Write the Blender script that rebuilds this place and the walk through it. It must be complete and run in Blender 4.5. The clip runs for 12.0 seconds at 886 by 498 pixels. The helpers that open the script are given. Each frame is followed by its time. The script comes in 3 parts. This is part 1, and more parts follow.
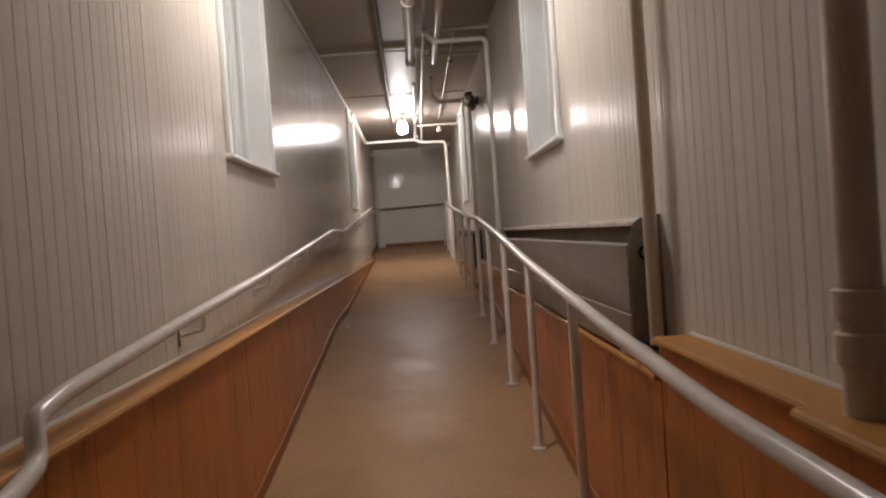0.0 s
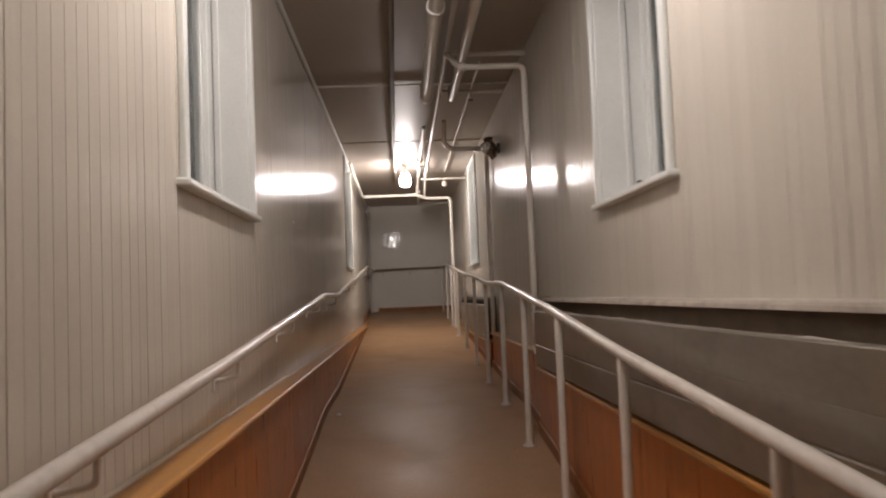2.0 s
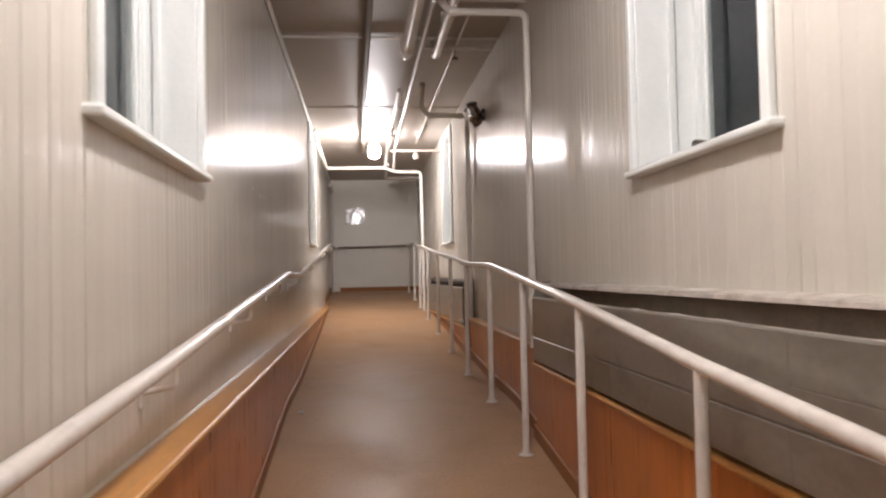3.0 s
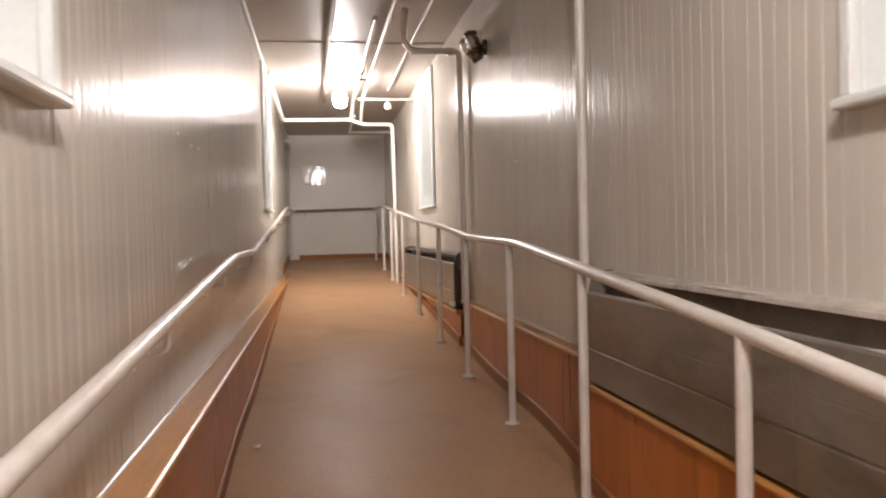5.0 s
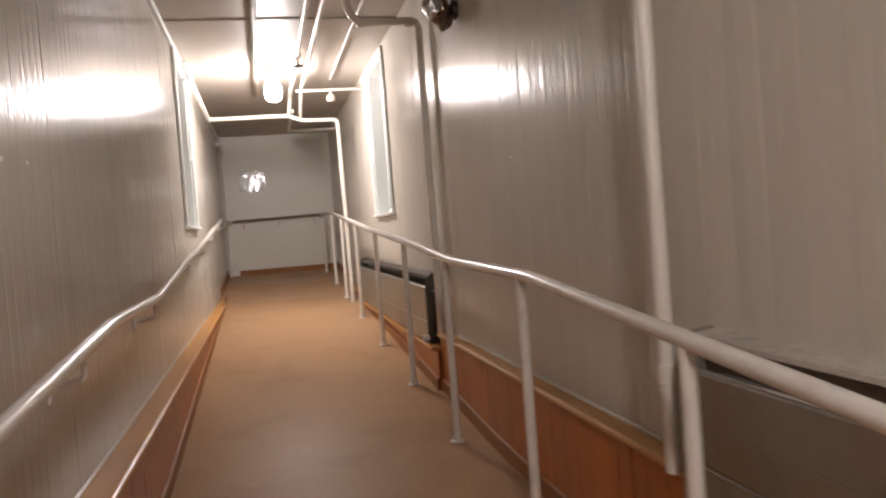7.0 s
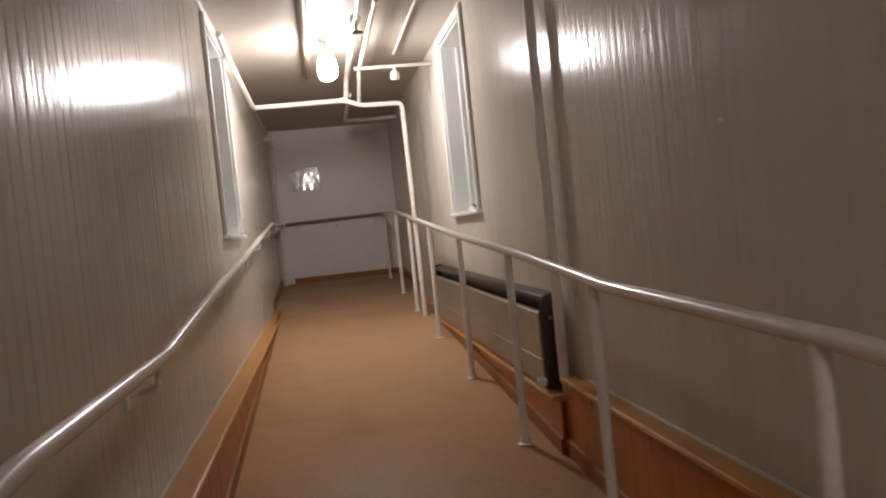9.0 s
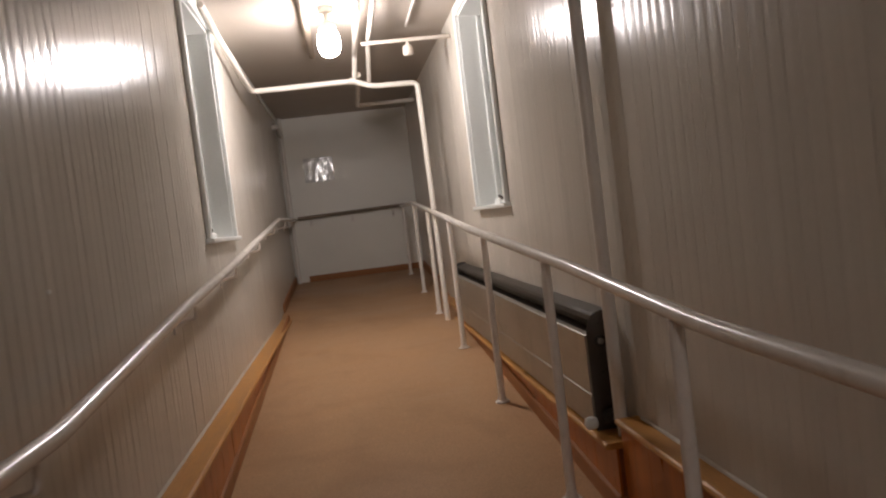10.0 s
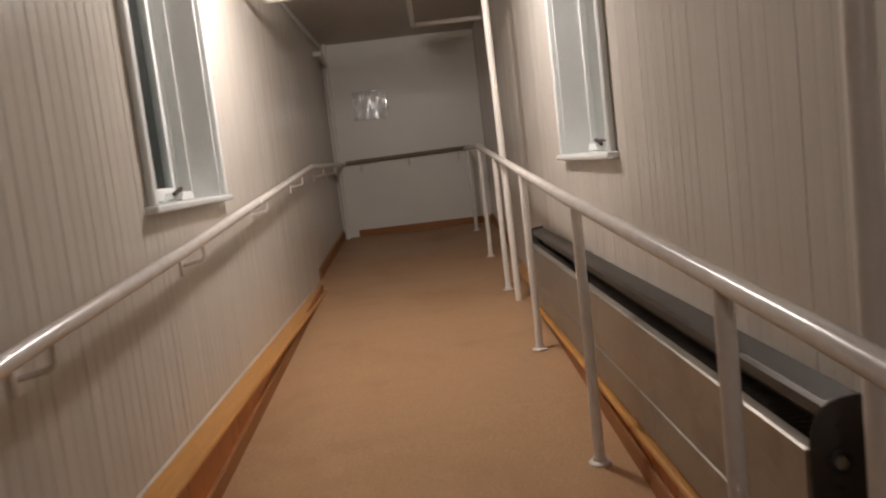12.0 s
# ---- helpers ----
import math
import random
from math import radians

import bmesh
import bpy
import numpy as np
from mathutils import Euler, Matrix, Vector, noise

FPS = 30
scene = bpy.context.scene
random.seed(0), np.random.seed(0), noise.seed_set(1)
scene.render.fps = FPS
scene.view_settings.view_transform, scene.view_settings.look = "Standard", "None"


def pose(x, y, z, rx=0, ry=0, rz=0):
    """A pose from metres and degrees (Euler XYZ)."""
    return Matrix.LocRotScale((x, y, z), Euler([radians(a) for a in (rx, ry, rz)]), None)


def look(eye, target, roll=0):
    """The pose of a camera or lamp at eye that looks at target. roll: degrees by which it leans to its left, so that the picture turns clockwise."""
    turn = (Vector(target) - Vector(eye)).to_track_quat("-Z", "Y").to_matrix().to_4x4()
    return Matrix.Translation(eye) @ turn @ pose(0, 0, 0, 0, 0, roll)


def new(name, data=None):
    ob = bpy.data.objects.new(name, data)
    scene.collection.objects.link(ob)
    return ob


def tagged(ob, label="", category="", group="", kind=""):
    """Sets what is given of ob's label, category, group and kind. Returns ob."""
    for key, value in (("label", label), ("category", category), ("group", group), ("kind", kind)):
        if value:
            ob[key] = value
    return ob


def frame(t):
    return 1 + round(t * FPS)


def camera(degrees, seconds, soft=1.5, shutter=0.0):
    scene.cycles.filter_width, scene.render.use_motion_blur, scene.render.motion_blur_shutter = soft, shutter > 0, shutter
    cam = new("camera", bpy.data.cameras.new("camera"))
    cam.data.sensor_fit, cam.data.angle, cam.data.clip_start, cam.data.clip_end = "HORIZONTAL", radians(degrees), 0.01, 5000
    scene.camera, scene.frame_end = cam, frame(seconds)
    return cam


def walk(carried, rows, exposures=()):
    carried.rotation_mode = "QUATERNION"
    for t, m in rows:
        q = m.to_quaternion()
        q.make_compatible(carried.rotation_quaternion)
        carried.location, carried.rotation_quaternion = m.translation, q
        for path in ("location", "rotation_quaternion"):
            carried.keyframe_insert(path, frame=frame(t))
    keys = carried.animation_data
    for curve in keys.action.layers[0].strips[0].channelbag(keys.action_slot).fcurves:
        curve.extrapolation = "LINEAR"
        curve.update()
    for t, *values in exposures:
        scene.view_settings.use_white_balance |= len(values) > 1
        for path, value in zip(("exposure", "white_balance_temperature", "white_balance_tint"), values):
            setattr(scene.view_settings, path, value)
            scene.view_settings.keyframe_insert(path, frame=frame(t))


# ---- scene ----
cam = camera(58.6, 12.0, soft=2.1, shutter=0.7)
PATH = [
    (0, (0.085, -0.085, 1.552), (0.144, 1.914, 1.510), -4.0),
    (0.5, (0.039, 0.202, 1.505), (0.137, 2.199, 1.526), -3.3),
    (1, (0.013, 0.654, 1.559), (0.155, 2.648, 1.627), -2.6),
    (1.5, (-0.06, 1.041, 1.567), (0.066, 3.034, 1.665), -2.5),
    (2, (-0.135, 1.405, 1.605), (-0.034, 3.399, 1.721), -2.3),
    (2.5, (-0.25, 1.847, 1.656), (-0.108, 3.839, 1.762), -1.7),
    (3, (-0.265, 2.26, 1.63), (-0.06, 4.248, 1.691), -1.2),
    (5, (-0.375, 3.846, 1.752), (-0.062, 5.821, 1.708), -1.4),
    (5.5, (-0.375, 4.27, 1.8), (0.055, 6.222, 1.73), -1.5),
    (6, (-0.353, 4.65, 1.834), (0.246, 6.556, 1.753), -1.4),
    (6.5, (-0.31, 4.935, 1.852), (0.231, 6.859, 1.785), -1.8),
    (7, (-0.265, 5.26, 1.908), (0.171, 7.211, 1.844), -4.4),
    (9, (-0.267, 6.774, 1.986), (0.034, 8.75, 1.921), -5.9),
    (9.5, (-0.234, 7.206, 2.023), (0.041, 9.185, 1.95), -6.5),
    (10, (-0.103, 7.63, 2.044), (0.13, 9.614, 1.953), -7.0),
    (10.5, (-0.016, 8.029, 2.054), (0.16, 10.018, 1.947), -7.2),
    (11, (-0.008, 8.478, 2.110), (0.119, 10.469, 1.963), -6.7),
    (11.5, (0.055, 8.924, 2.116), (0.109, 10.914, 1.916), -7.1),
    (12, (0.138, 9.355, 2.104), (0.168, 11.343, 1.883), -6.7),
]
EXPOSURES = [(0, 0.2, 6400, 10), (1.2, 0.18, 6500, 10), (2.1, 0.08, 6550, 10), (2.5, 0.3, 6450, 10), (3, 0.97, 6120, 9), (5.5, 1.23, 6400, 10), (7, 1.03, 6400, 10), (9, 0.36, 6350, 10), (10.0, 0.18, 6400, 10), (11.0, 0.11, 6450, 10), (12, 0.28, 6450, 9)]
walk(cam, [(t, look(eye, target, roll)) for t, eye, target, roll in PATH], EXPOSURES)

# ---- light ----
# two jar lamps below the ceiling: middle of the jar, glow
JARS = [((-0.06, 13.6, 3.385), 245.0), ((-0.06, 4.0, 3.385), 215.0)]
WARM = (1.0, 0.902, 0.872)
night = bpy.data.worlds.new("night")
night.use_nodes = True
night.node_tree.nodes["Background"].inputs["Color"].default_value = (0.05, 0.06, 0.08, 1)
night.node_tree.nodes["Background"].inputs["Strength"].default_value = 0.03
scene.world = night


# ---- materials ----
def material(name, base, rough=0.5, metal=0.0, vary=0.06, scale=3.0, stretch=(1, 1, 1), fine=0.03, fine_scale=60.0,
             bump=0.1, bump_scale=80.0, coat=0.0, random_tint=0.0, spec=0.5, dark=None, dark_amount=0.0, dark_scale=2.0, rough_vary=0.08, bump_dist=0.002, wave=0.0, wave_scale=26.0):
    """Principled paint, wood or metal, varied at two scales with relief."""
    m = bpy.data.materials.new(name)
    m.use_nodes = True
    t = m.node_tree
    n, link = t.nodes, t.links.new
    b = n["Principled BSDF"]
    mp = n.new("ShaderNodeMapping")
    mp.inputs["Scale"].default_value = stretch
    geo = n.new("ShaderNodeNewGeometry")
    link(geo.outputs["Position"], mp.inputs["Vector"])

    def noise_at(s, detail=4.0, distort=0.0):
        k = n.new("ShaderNodeTexNoise")
        k.inputs["Scale"].default_value, k.inputs["Detail"].default_value, k.inputs["Distortion"].default_value = s, detail, distort
        link(mp.outputs["Vector"], k.inputs["Vector"])
        return k

    def maths(op, a, v):
        k = n.new("ShaderNodeMath")
        k.operation = op
        link(a, k.inputs[0])
        if isinstance(v, (int, float)):
            k.inputs[1].default_value = v
        else:
            link(v, k.inputs[1])
        return k.outputs[0]

    big, small = noise_at(scale, 5.0, 0.4), noise_at(fine_scale, 3.0)
    value = maths("ADD", maths("MULTIPLY", maths("SUBTRACT", big.outputs["Fac"], 0.5), vary * 4), maths("MULTIPLY", maths("SUBTRACT", small.outputs["Fac"], 0.5), fine * 4))
    if random_tint:
        info = n.new("ShaderNodeObjectInfo")
        value = maths("ADD", value, maths("MULTIPLY", maths("SUBTRACT", info.outputs["Random"], 0.5), random_tint * 2))
    value = maths("ADD", value, 1.0)
    hsv = n.new("ShaderNodeHueSaturation")
    hsv.inputs["Color"].default_value = (*base, 1)
    link(value, hsv.inputs["Value"])
    out = hsv.outputs["Color"]
    if dark:
        stain = noise_at(dark_scale, 6.0, 0.6)
        ramp = n.new("ShaderNodeMapRange")
        ramp.inputs["From Min"].default_value, ramp.inputs["From Max"].default_value = 0.52, 0.75
        ramp.inputs["To Max"].default_value = dark_amount
        link(stain.outputs["Fac"], ramp.inputs["Value"])
        mix = n.new("ShaderNodeMix")
        mix.data_type = "RGBA"
        mix.inputs[7].default_value = (*dark, 1)
        link(ramp.outputs["Result"], mix.inputs[0])
        link(out, mix.inputs[6])
        out = mix.outputs[2]
    link(out, b.inputs["Base Color"])
    link(maths("ADD", maths("MULTIPLY", maths("SUBTRACT", big.outputs["Fac"], 0.5), rough_vary * 2), rough), b.inputs["Roughness"])
    b.inputs["Metallic"].default_value = metal
    b.inputs["Specular IOR Level"].default_value = spec
    b.inputs["Coat Weight"].default_value = coat
    b.inputs["Coat Roughness"].default_value = 0.15
    if bump:
        bn, bp = noise_at(bump_scale, 3.0), n.new("ShaderNodeBump")
        bp.inputs["Strength"].default_value, bp.inputs["Distance"].default_value = bump, bump_dist
        link(bn.outputs["Fac"], bp.inputs["Height"])
        link(bp.outputs["Normal"], b.inputs["Normal"])
        if wave:
            # slow unevenness of brushed boards
            tall, waves, hump = n.new("ShaderNodeMapping"), n.new("ShaderNodeTexNoise"), n.new("ShaderNodeBump")
            tall.inputs["Scale"].default_value = (1, 1, 0.03)
            link(geo.outputs["Position"], tall.inputs["Vector"])
            link(tall.outputs["Vector"], waves.inputs["Vector"])
            waves.inputs["Scale"].default_value, waves.inputs["Detail"].default_value = wave_scale, 2.0
            hump.inputs["Strength"].default_value, hump.inputs["Distance"].default_value = 1.0, wave
            link(waves.outputs["Fac"], hump.inputs["Height"])
            link(bp.outputs["Normal"], hump.inputs["Normal"])
            link(hump.outputs["Normal"], b.inputs["Normal"])
    return m


PAINT = material("cream_gloss_wall_paint", (0.61, 0.573, 0.508), 0.19, spec=0.075, coat=0.014, vary=0.025, scale=1.2, fine=0.02, fine_scale=70, bump=0.10, bump_scale=70, random_tint=0.03, rough_vary=0.02, wave=0.0022)
GROOVE = material("grimy_groove_paint", (0.48, 0.43, 0.37), 0.7, bump=0.0)
WHITE = material("white_gloss_trim_paint", (0.745, 0.765, 0.745), 0.35, vary=0.03, scale=4, bump=0.15, bump_scale=50)
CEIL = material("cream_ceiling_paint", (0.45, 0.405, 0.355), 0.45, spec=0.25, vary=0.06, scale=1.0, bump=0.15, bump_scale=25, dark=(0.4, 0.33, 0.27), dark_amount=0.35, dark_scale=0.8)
PIPE = material("cream_painted_steel_pipe", (0.76, 0.72, 0.66), 0.36, vary=0.05, scale=6, bump=0.2, bump_scale=60)
# browner tone than PIPE, for the two near risers
TAN = material("tan_steel_pipe", (0.62, 0.52, 0.41), 0.4, vary=0.06, scale=6, bump=0.2, bump_scale=60)
RAILPAINT = material("glossy_cream_rail_enamel", (0.74, 0.70, 0.65), 0.24, vary=0.04, scale=9, bump=0.2, bump_scale=45, dark=(0.42, 0.36, 0.30), dark_amount=0.25, dark_scale=14)
WOOD = material("varnished_orange_fir", (0.47, 0.15, 0.027), 0.30, vary=0.17, scale=3, stretch=(6, 6, 0.7), fine=0.08, fine_scale=30, bump=0.06, bump_scale=40, coat=0.03, spec=0.30, random_tint=0.07, dark=(0.19, 0.055, 0.012), dark_amount=0.4, dark_scale=1.1)
LEDGEWOOD = material("worn_varnished_ledge_wood", (0.53, 0.26, 0.072), 0.36, spec=0.3, vary=0.14, scale=5, stretch=(9, 0.8, 9), fine=0.1, fine_scale=30, bump=0.08, bump_scale=40, coat=0.06)
SKIRT = material("brown_varnished_skirting", (0.31, 0.135, 0.05), 0.5, spec=0.2, vary=0.14, scale=5, stretch=(9, 0.8, 9), fine=0.1, fine_scale=30, bump=0.08, bump_scale=40)
LINO = material("tan_linoleum", (0.43, 0.27, 0.152), 0.43, spec=0.065, vary=0.06, scale=1.4, fine=0.16, fine_scale=95, bump=0.2, bump_scale=260, rough_vary=0.2, dark=(0.27, 0.155, 0.085), dark_amount=0.4, dark_scale=1.7, wave=0.006, wave_scale=4.5)
DUSTY = material("dust_caked_painted_steel", (0.5, 0.455, 0.40), 0.7, spec=0.2, vary=0.14, scale=9, fine=0.12, fine_scale=90, bump=0.5, bump_scale=120, dark=(0.16, 0.12, 0.09), dark_amount=0.5, dark_scale=11)
GRIME = material("brown_greasy_grime", (0.24, 0.19, 0.145), 0.75, spec=0.2, vary=0.2, scale=9, fine=0.15, fine_scale=90, bump=0.5, bump_scale=120)
STEEL = material("grey_enamelled_steel", (0.34, 0.315, 0.27), 0.37, metal=0.6, vary=0.10, scale=5, stretch=(1, 0.5, 1), fine=0.06, fine_scale=45, bump=0.10, bump_scale=14, rough_vary=0.10, dark=(0.17, 0.155, 0.13), dark_amount=0.5, dark_scale=7)
PLATE = material("stained_grey_end_plate", (0.27, 0.245, 0.20), 0.5, metal=0.3, vary=0.16, scale=9, fine=0.08, fine_scale=50, bump=0.15, bump_scale=30, dark=(0.10, 0.085, 0.065), dark_amount=0.6, dark_scale=9)
# colour darkened past tarnish to hold the shade of the far end plate
GALV = material("tarnished_steel_with_shade", (0.085, 0.078, 0.07), 0.40, metal=0.5, vary=0.10, scale=5, bump=0.12, bump_scale=18)
WOODGAP = material("dark_varnish_gap", (0.19, 0.065, 0.018), 0.5, bump=0.0)
BLACK = material("black_radiator_iron", (0.03, 0.027, 0.025), 0.6, vary=0.2, scale=20)
FINS = material("dusty_radiator_fins", (0.13, 0.11, 0.092), 0.7, vary=0.3, scale=20)
CHROME = material("scuffed_chrome", (0.75, 0.74, 0.72), 0.16, metal=1.0, vary=0.05, scale=30, bump=0.9, bump_scale=35, bump_dist=0.01)
BRONZE = material("polished_brown_bronze", (0.20, 0.14, 0.10), 0.28, metal=0.9, vary=0.15, scale=20, bump=0.3, bump_scale=40)
DARKMETAL = material("dark_bronze_metal", (0.07, 0.055, 0.045), 0.45, metal=0.7, vary=0.1, scale=20)
ENDPAINT = material("grey_white_panel_paint", (0.74, 0.72, 0.655), 0.4, vary=0.04, scale=1.5, bump=0.15, bump_scale=30)
SLEEVE = material("glossy_plastic_sleeve", (0.60, 0.60, 0.58), 0.10, vary=0.08, scale=12, bump=0.1, bump_scale=20, coat=1.0, rough_vary=0.03)
# brown carries the shade on the end rail and ceiling conduit in its colour
SHADEBROWN = material("shade_brown_paint", (0.24, 0.195, 0.15), 0.55, spec=0.2, vary=0.08, scale=8)


def glass_material(name, tint, rough):
    m = bpy.data.materials.new(name)
    m.use_nodes = True
    b = m.node_tree.nodes["Principled BSDF"]
    b.inputs["Base Color"].default_value, b.inputs["Roughness"].default_value = (*tint, 1), rough
    b.inputs["Transmission Weight"].default_value, b.inputs["IOR"].default_value = 1.0, 1.17
    return m


GLASS = glass_material("window_glass", (0.9, 0.95, 0.95), 0.02)


def glow_material(name, colour, strength):
    m = bpy.data.materials.new(name)
    m.use_nodes = True
    b = m.node_tree.nodes["Principled BSDF"]
    b.inputs["Base Color"].default_value = (0.9, 0.88, 0.84, 1)
    b.inputs["Emission Color"].default_value, b.inputs["Emission Strength"].default_value = (*colour, 1), strength
    return m


# ---- mesh helpers ----
def part(name, bm, mat, parent=None, label="", smooth=False):
    """Links a bmesh as one mesh object, under parent if one is given."""
    me = bpy.data.meshes.new(name)
    bmesh.ops.recalc_face_normals(bm, faces=bm.faces)
    bm.to_mesh(me)
    bm.free()
    if smooth:
        for p in me.polygons:
            p.use_smooth = True
        me.set_sharp_from_angle(angle=radians(40))
    me.materials.append(mat)
    ob = new(name, me)
    ob.parent = parent
    return tagged(ob, label)


def thing(name, label, category, at=(0, 0, 0), group="", kind=""):
    ob = new(name)
    ob.empty_display_size = 0.1
    ob.location = at
    return tagged(ob, label, category, group, kind)


def add_box(bm, lo, hi, bevel=0.0, segments=2):
    geo = bmesh.ops.create_cube(bm, size=1.0)
    c, s = [(a + b) / 2 for a, b in zip(lo, hi)], [b - a for a, b in zip(lo, hi)]
    for v in geo["verts"]:
        v.co = Vector((c[0] + v.co.x * s[0], c[1] + v.co.y * s[1], c[2] + v.co.z * s[2]))
    if bevel:
        edges = list({e for v in geo["verts"] for e in v.link_edges})
        bmesh.ops.bevel(bm, geom=edges, offset=bevel, segments=segments, profile=0.5, affect="EDGES")
    return bm


def box(lo, hi, bevel=0.0, segments=2):
    return add_box(bmesh.new(), lo, hi, bevel, segments)


def rounded(points, radius, steps=5):
    """The polyline with its corners turned into arcs."""
    pts = [Vector(p) for p in points]
    out = [pts[0]]
    for a, b, c in zip(pts, pts[1:], pts[2:]):
        u, w = (a - b), (c - b)
        r = min(radius, u.length * 0.45, w.length * 0.45)
        p, q = b + u.normalized() * r, b + w.normalized() * r
        for i in range(steps + 1):
            k = i / steps
            out.append(p * (1 - k) ** 2 + b * 2 * k * (1 - k) + q * k ** 2)
    return out + [pts[-1]]


def add_tube(bm, points, r, n=12, bend=0.0, steps=5):
    pts = rounded(points, bend, steps) if bend else [Vector(p) for p in points]
    rings, side = [], None
    for i, p in enumerate(pts):
        d = (pts[min(i + 1, len(pts) - 1)] - pts[max(i - 1, 0)]).normalized()
        if side is None:
            side = d.orthogonal().normalized()
        side = (side - d * side.dot(d)).normalized()
        up = d.cross(side)
        rings.append([bm.verts.new(p + (side * math.cos(a) + up * math.sin(a)) * r) for a in (2 * math.pi * k / n for k in range(n))])
    for a, b in zip(rings, rings[1:]):
        for k in range(n):
            bm.faces.new((a[k], a[(k + 1) % n], b[(k + 1) % n], b[k]))
    bm.faces.new(rings[0][::-1])
    bm.faces.new(rings[-1])
    return bm


def tube(points, r, n=12, bend=0.0, steps=5):
    return add_tube(bmesh.new(), points, r, n, bend, steps)


def add_lathe(bm, profile, at=(0, 0, 0), turn=None, n=20, capped=True):
    """Turns (radius, height) pairs round the z axis, then by turn, then to at."""
    m = Matrix.Translation(at) @ (turn or Matrix())
    rings = [[bm.verts.new(m @ Vector((r * math.cos(a), r * math.sin(a), h))) for a in (2 * math.pi * k / n for k in range(n))] for r, h in profile]
    for a, b in zip(rings, rings[1:]):
        for k in range(n):
            bm.faces.new((a[k], a[(k + 1) % n], b[(k + 1) % n], b[k]))
    if capped:
        bm.faces.new(rings[0][::-1])
        bm.faces.new(rings[-1])
    return bm


def lathe(profile, at=(0, 0, 0), turn=None, n=20, capped=True):
    return add_lathe(bmesh.new(), profile, at, turn, n, capped)


def prism_y(section, y0, y1):
    """A section of (x, z) pairs drawn along y."""
    bm = bmesh.new()
    a = [bm.verts.new((x, y0, z)) for x, z in section]
    b = [bm.verts.new((x, y1, z)) for x, z in section]
    for i in range(len(a)):
        j = (i + 1) % len(a)
        bm.faces.new((a[i], a[j], b[j], b[i]))
    bm.faces.new(a[::-1])
    bm.faces.new(b)
    return bm


# ---- plan ----
LEFT, RIGHT, BACK, END, CEILING = -0.93, 0.95, -3.0, 19.25, 3.66
BOARD, LEDGE = 0.072, 1.11
SLOPE = [(-3.0, 0.06), (1.8, 0.075), (4.3, 0.245), (8.15, 0.645), (9.4, 0.665), (16.6, 1.130), (END, 1.285)]
WINDOWS = {-1: [(4.32, 5.58), (12.49, 13.56)], 1: [(4.49, 5.60), (12.68, 13.76)]}
SILL, HEAD = 2.06, 3.55


def ground(y):
    """Height of the floor, its bends eased over half a metre."""
    return sum(profile(min(max(y + d, BACK), END)) for d in (-0.24, -0.12, 0.0, 0.12, 0.24)) / 5


def profile(y):
    for (a, za), (b, zb) in zip(SLOPE, SLOPE[1:]):
        if y <= b:
            return za + (zb - za) * (y - a) / (b - a)
    return SLOPE[-1][1]


# floor: a ramp, a landing, a second ramp and the upper level
ys = sorted({BACK, END, *[round(y + d, 3) for y, _ in SLOPE[1:-1] for d in (-0.3, -0.2, -0.1, 0, 0.1, 0.2, 0.3)]})
bm = bmesh.new()
rows = [[bm.verts.new((x, y, ground(y) + dz)) for x, dz in ((LEFT - 0.01, 0), (RIGHT + 0.01, 0), (RIGHT + 0.01, -0.15), (LEFT - 0.01, -0.15))] for y in ys]
for a, b in zip(rows, rows[1:]):
    for k in range(4):
        bm.faces.new((a[k], a[(k + 1) % 4], b[(k + 1) % 4], b[k]))
bm.faces.new(rows[0])
bm.faces.new(rows[-1][::-1])
tagged(part("floor", bm, LINO, smooth=True), "tan linoleum ramp rising to a landing and upper level", "floor", kind="structure")
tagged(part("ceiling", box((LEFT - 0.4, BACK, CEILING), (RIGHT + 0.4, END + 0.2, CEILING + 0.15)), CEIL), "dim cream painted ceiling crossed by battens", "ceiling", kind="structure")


def side_wall(name, side, x0, x1, label):
    """A wall slab with its window openings."""
    bm, y = bmesh.new(), BACK
    for a, b in WINDOWS[side]:
        add_box(bm, (x0, y, -0.2), (x1, a, CEILING))
        add_box(bm, (x0, a, -0.2), (x1, b, SILL - 0.02))
        add_box(bm, (x0, a, HEAD + 0.01), (x1, b, CEILING))
        y = b
    add_box(bm, (x0, y, -0.2), (x1, END, CEILING))
    return tagged(part(name, bm, GROOVE), label, "wall", kind="structure")


wall_left = side_wall("wall_left", -1, LEFT - 0.285, LEFT - 0.012, "cream gloss beadboard wall with deep windows")
wall_right = side_wall("wall_right", 1, RIGHT + 0.012, RIGHT + 0.34, "cream gloss beadboard wall with radiator covers")
wall_end = tagged(part("wall_end", box((LEFT - 0.4, END, -0.2), (RIGHT + 0.4, END + 0.15, CEILING)), ENDPAINT), "plain grey-white panelled end wall", "wall", kind="structure")
wall_back = tagged(part("wall_back", box((LEFT - 0.4, BACK - 0.15, -0.2), (RIGHT + 0.4, BACK, CEILING)), PAINT), "plain cream wall behind the ramp", "wall", kind="structure")


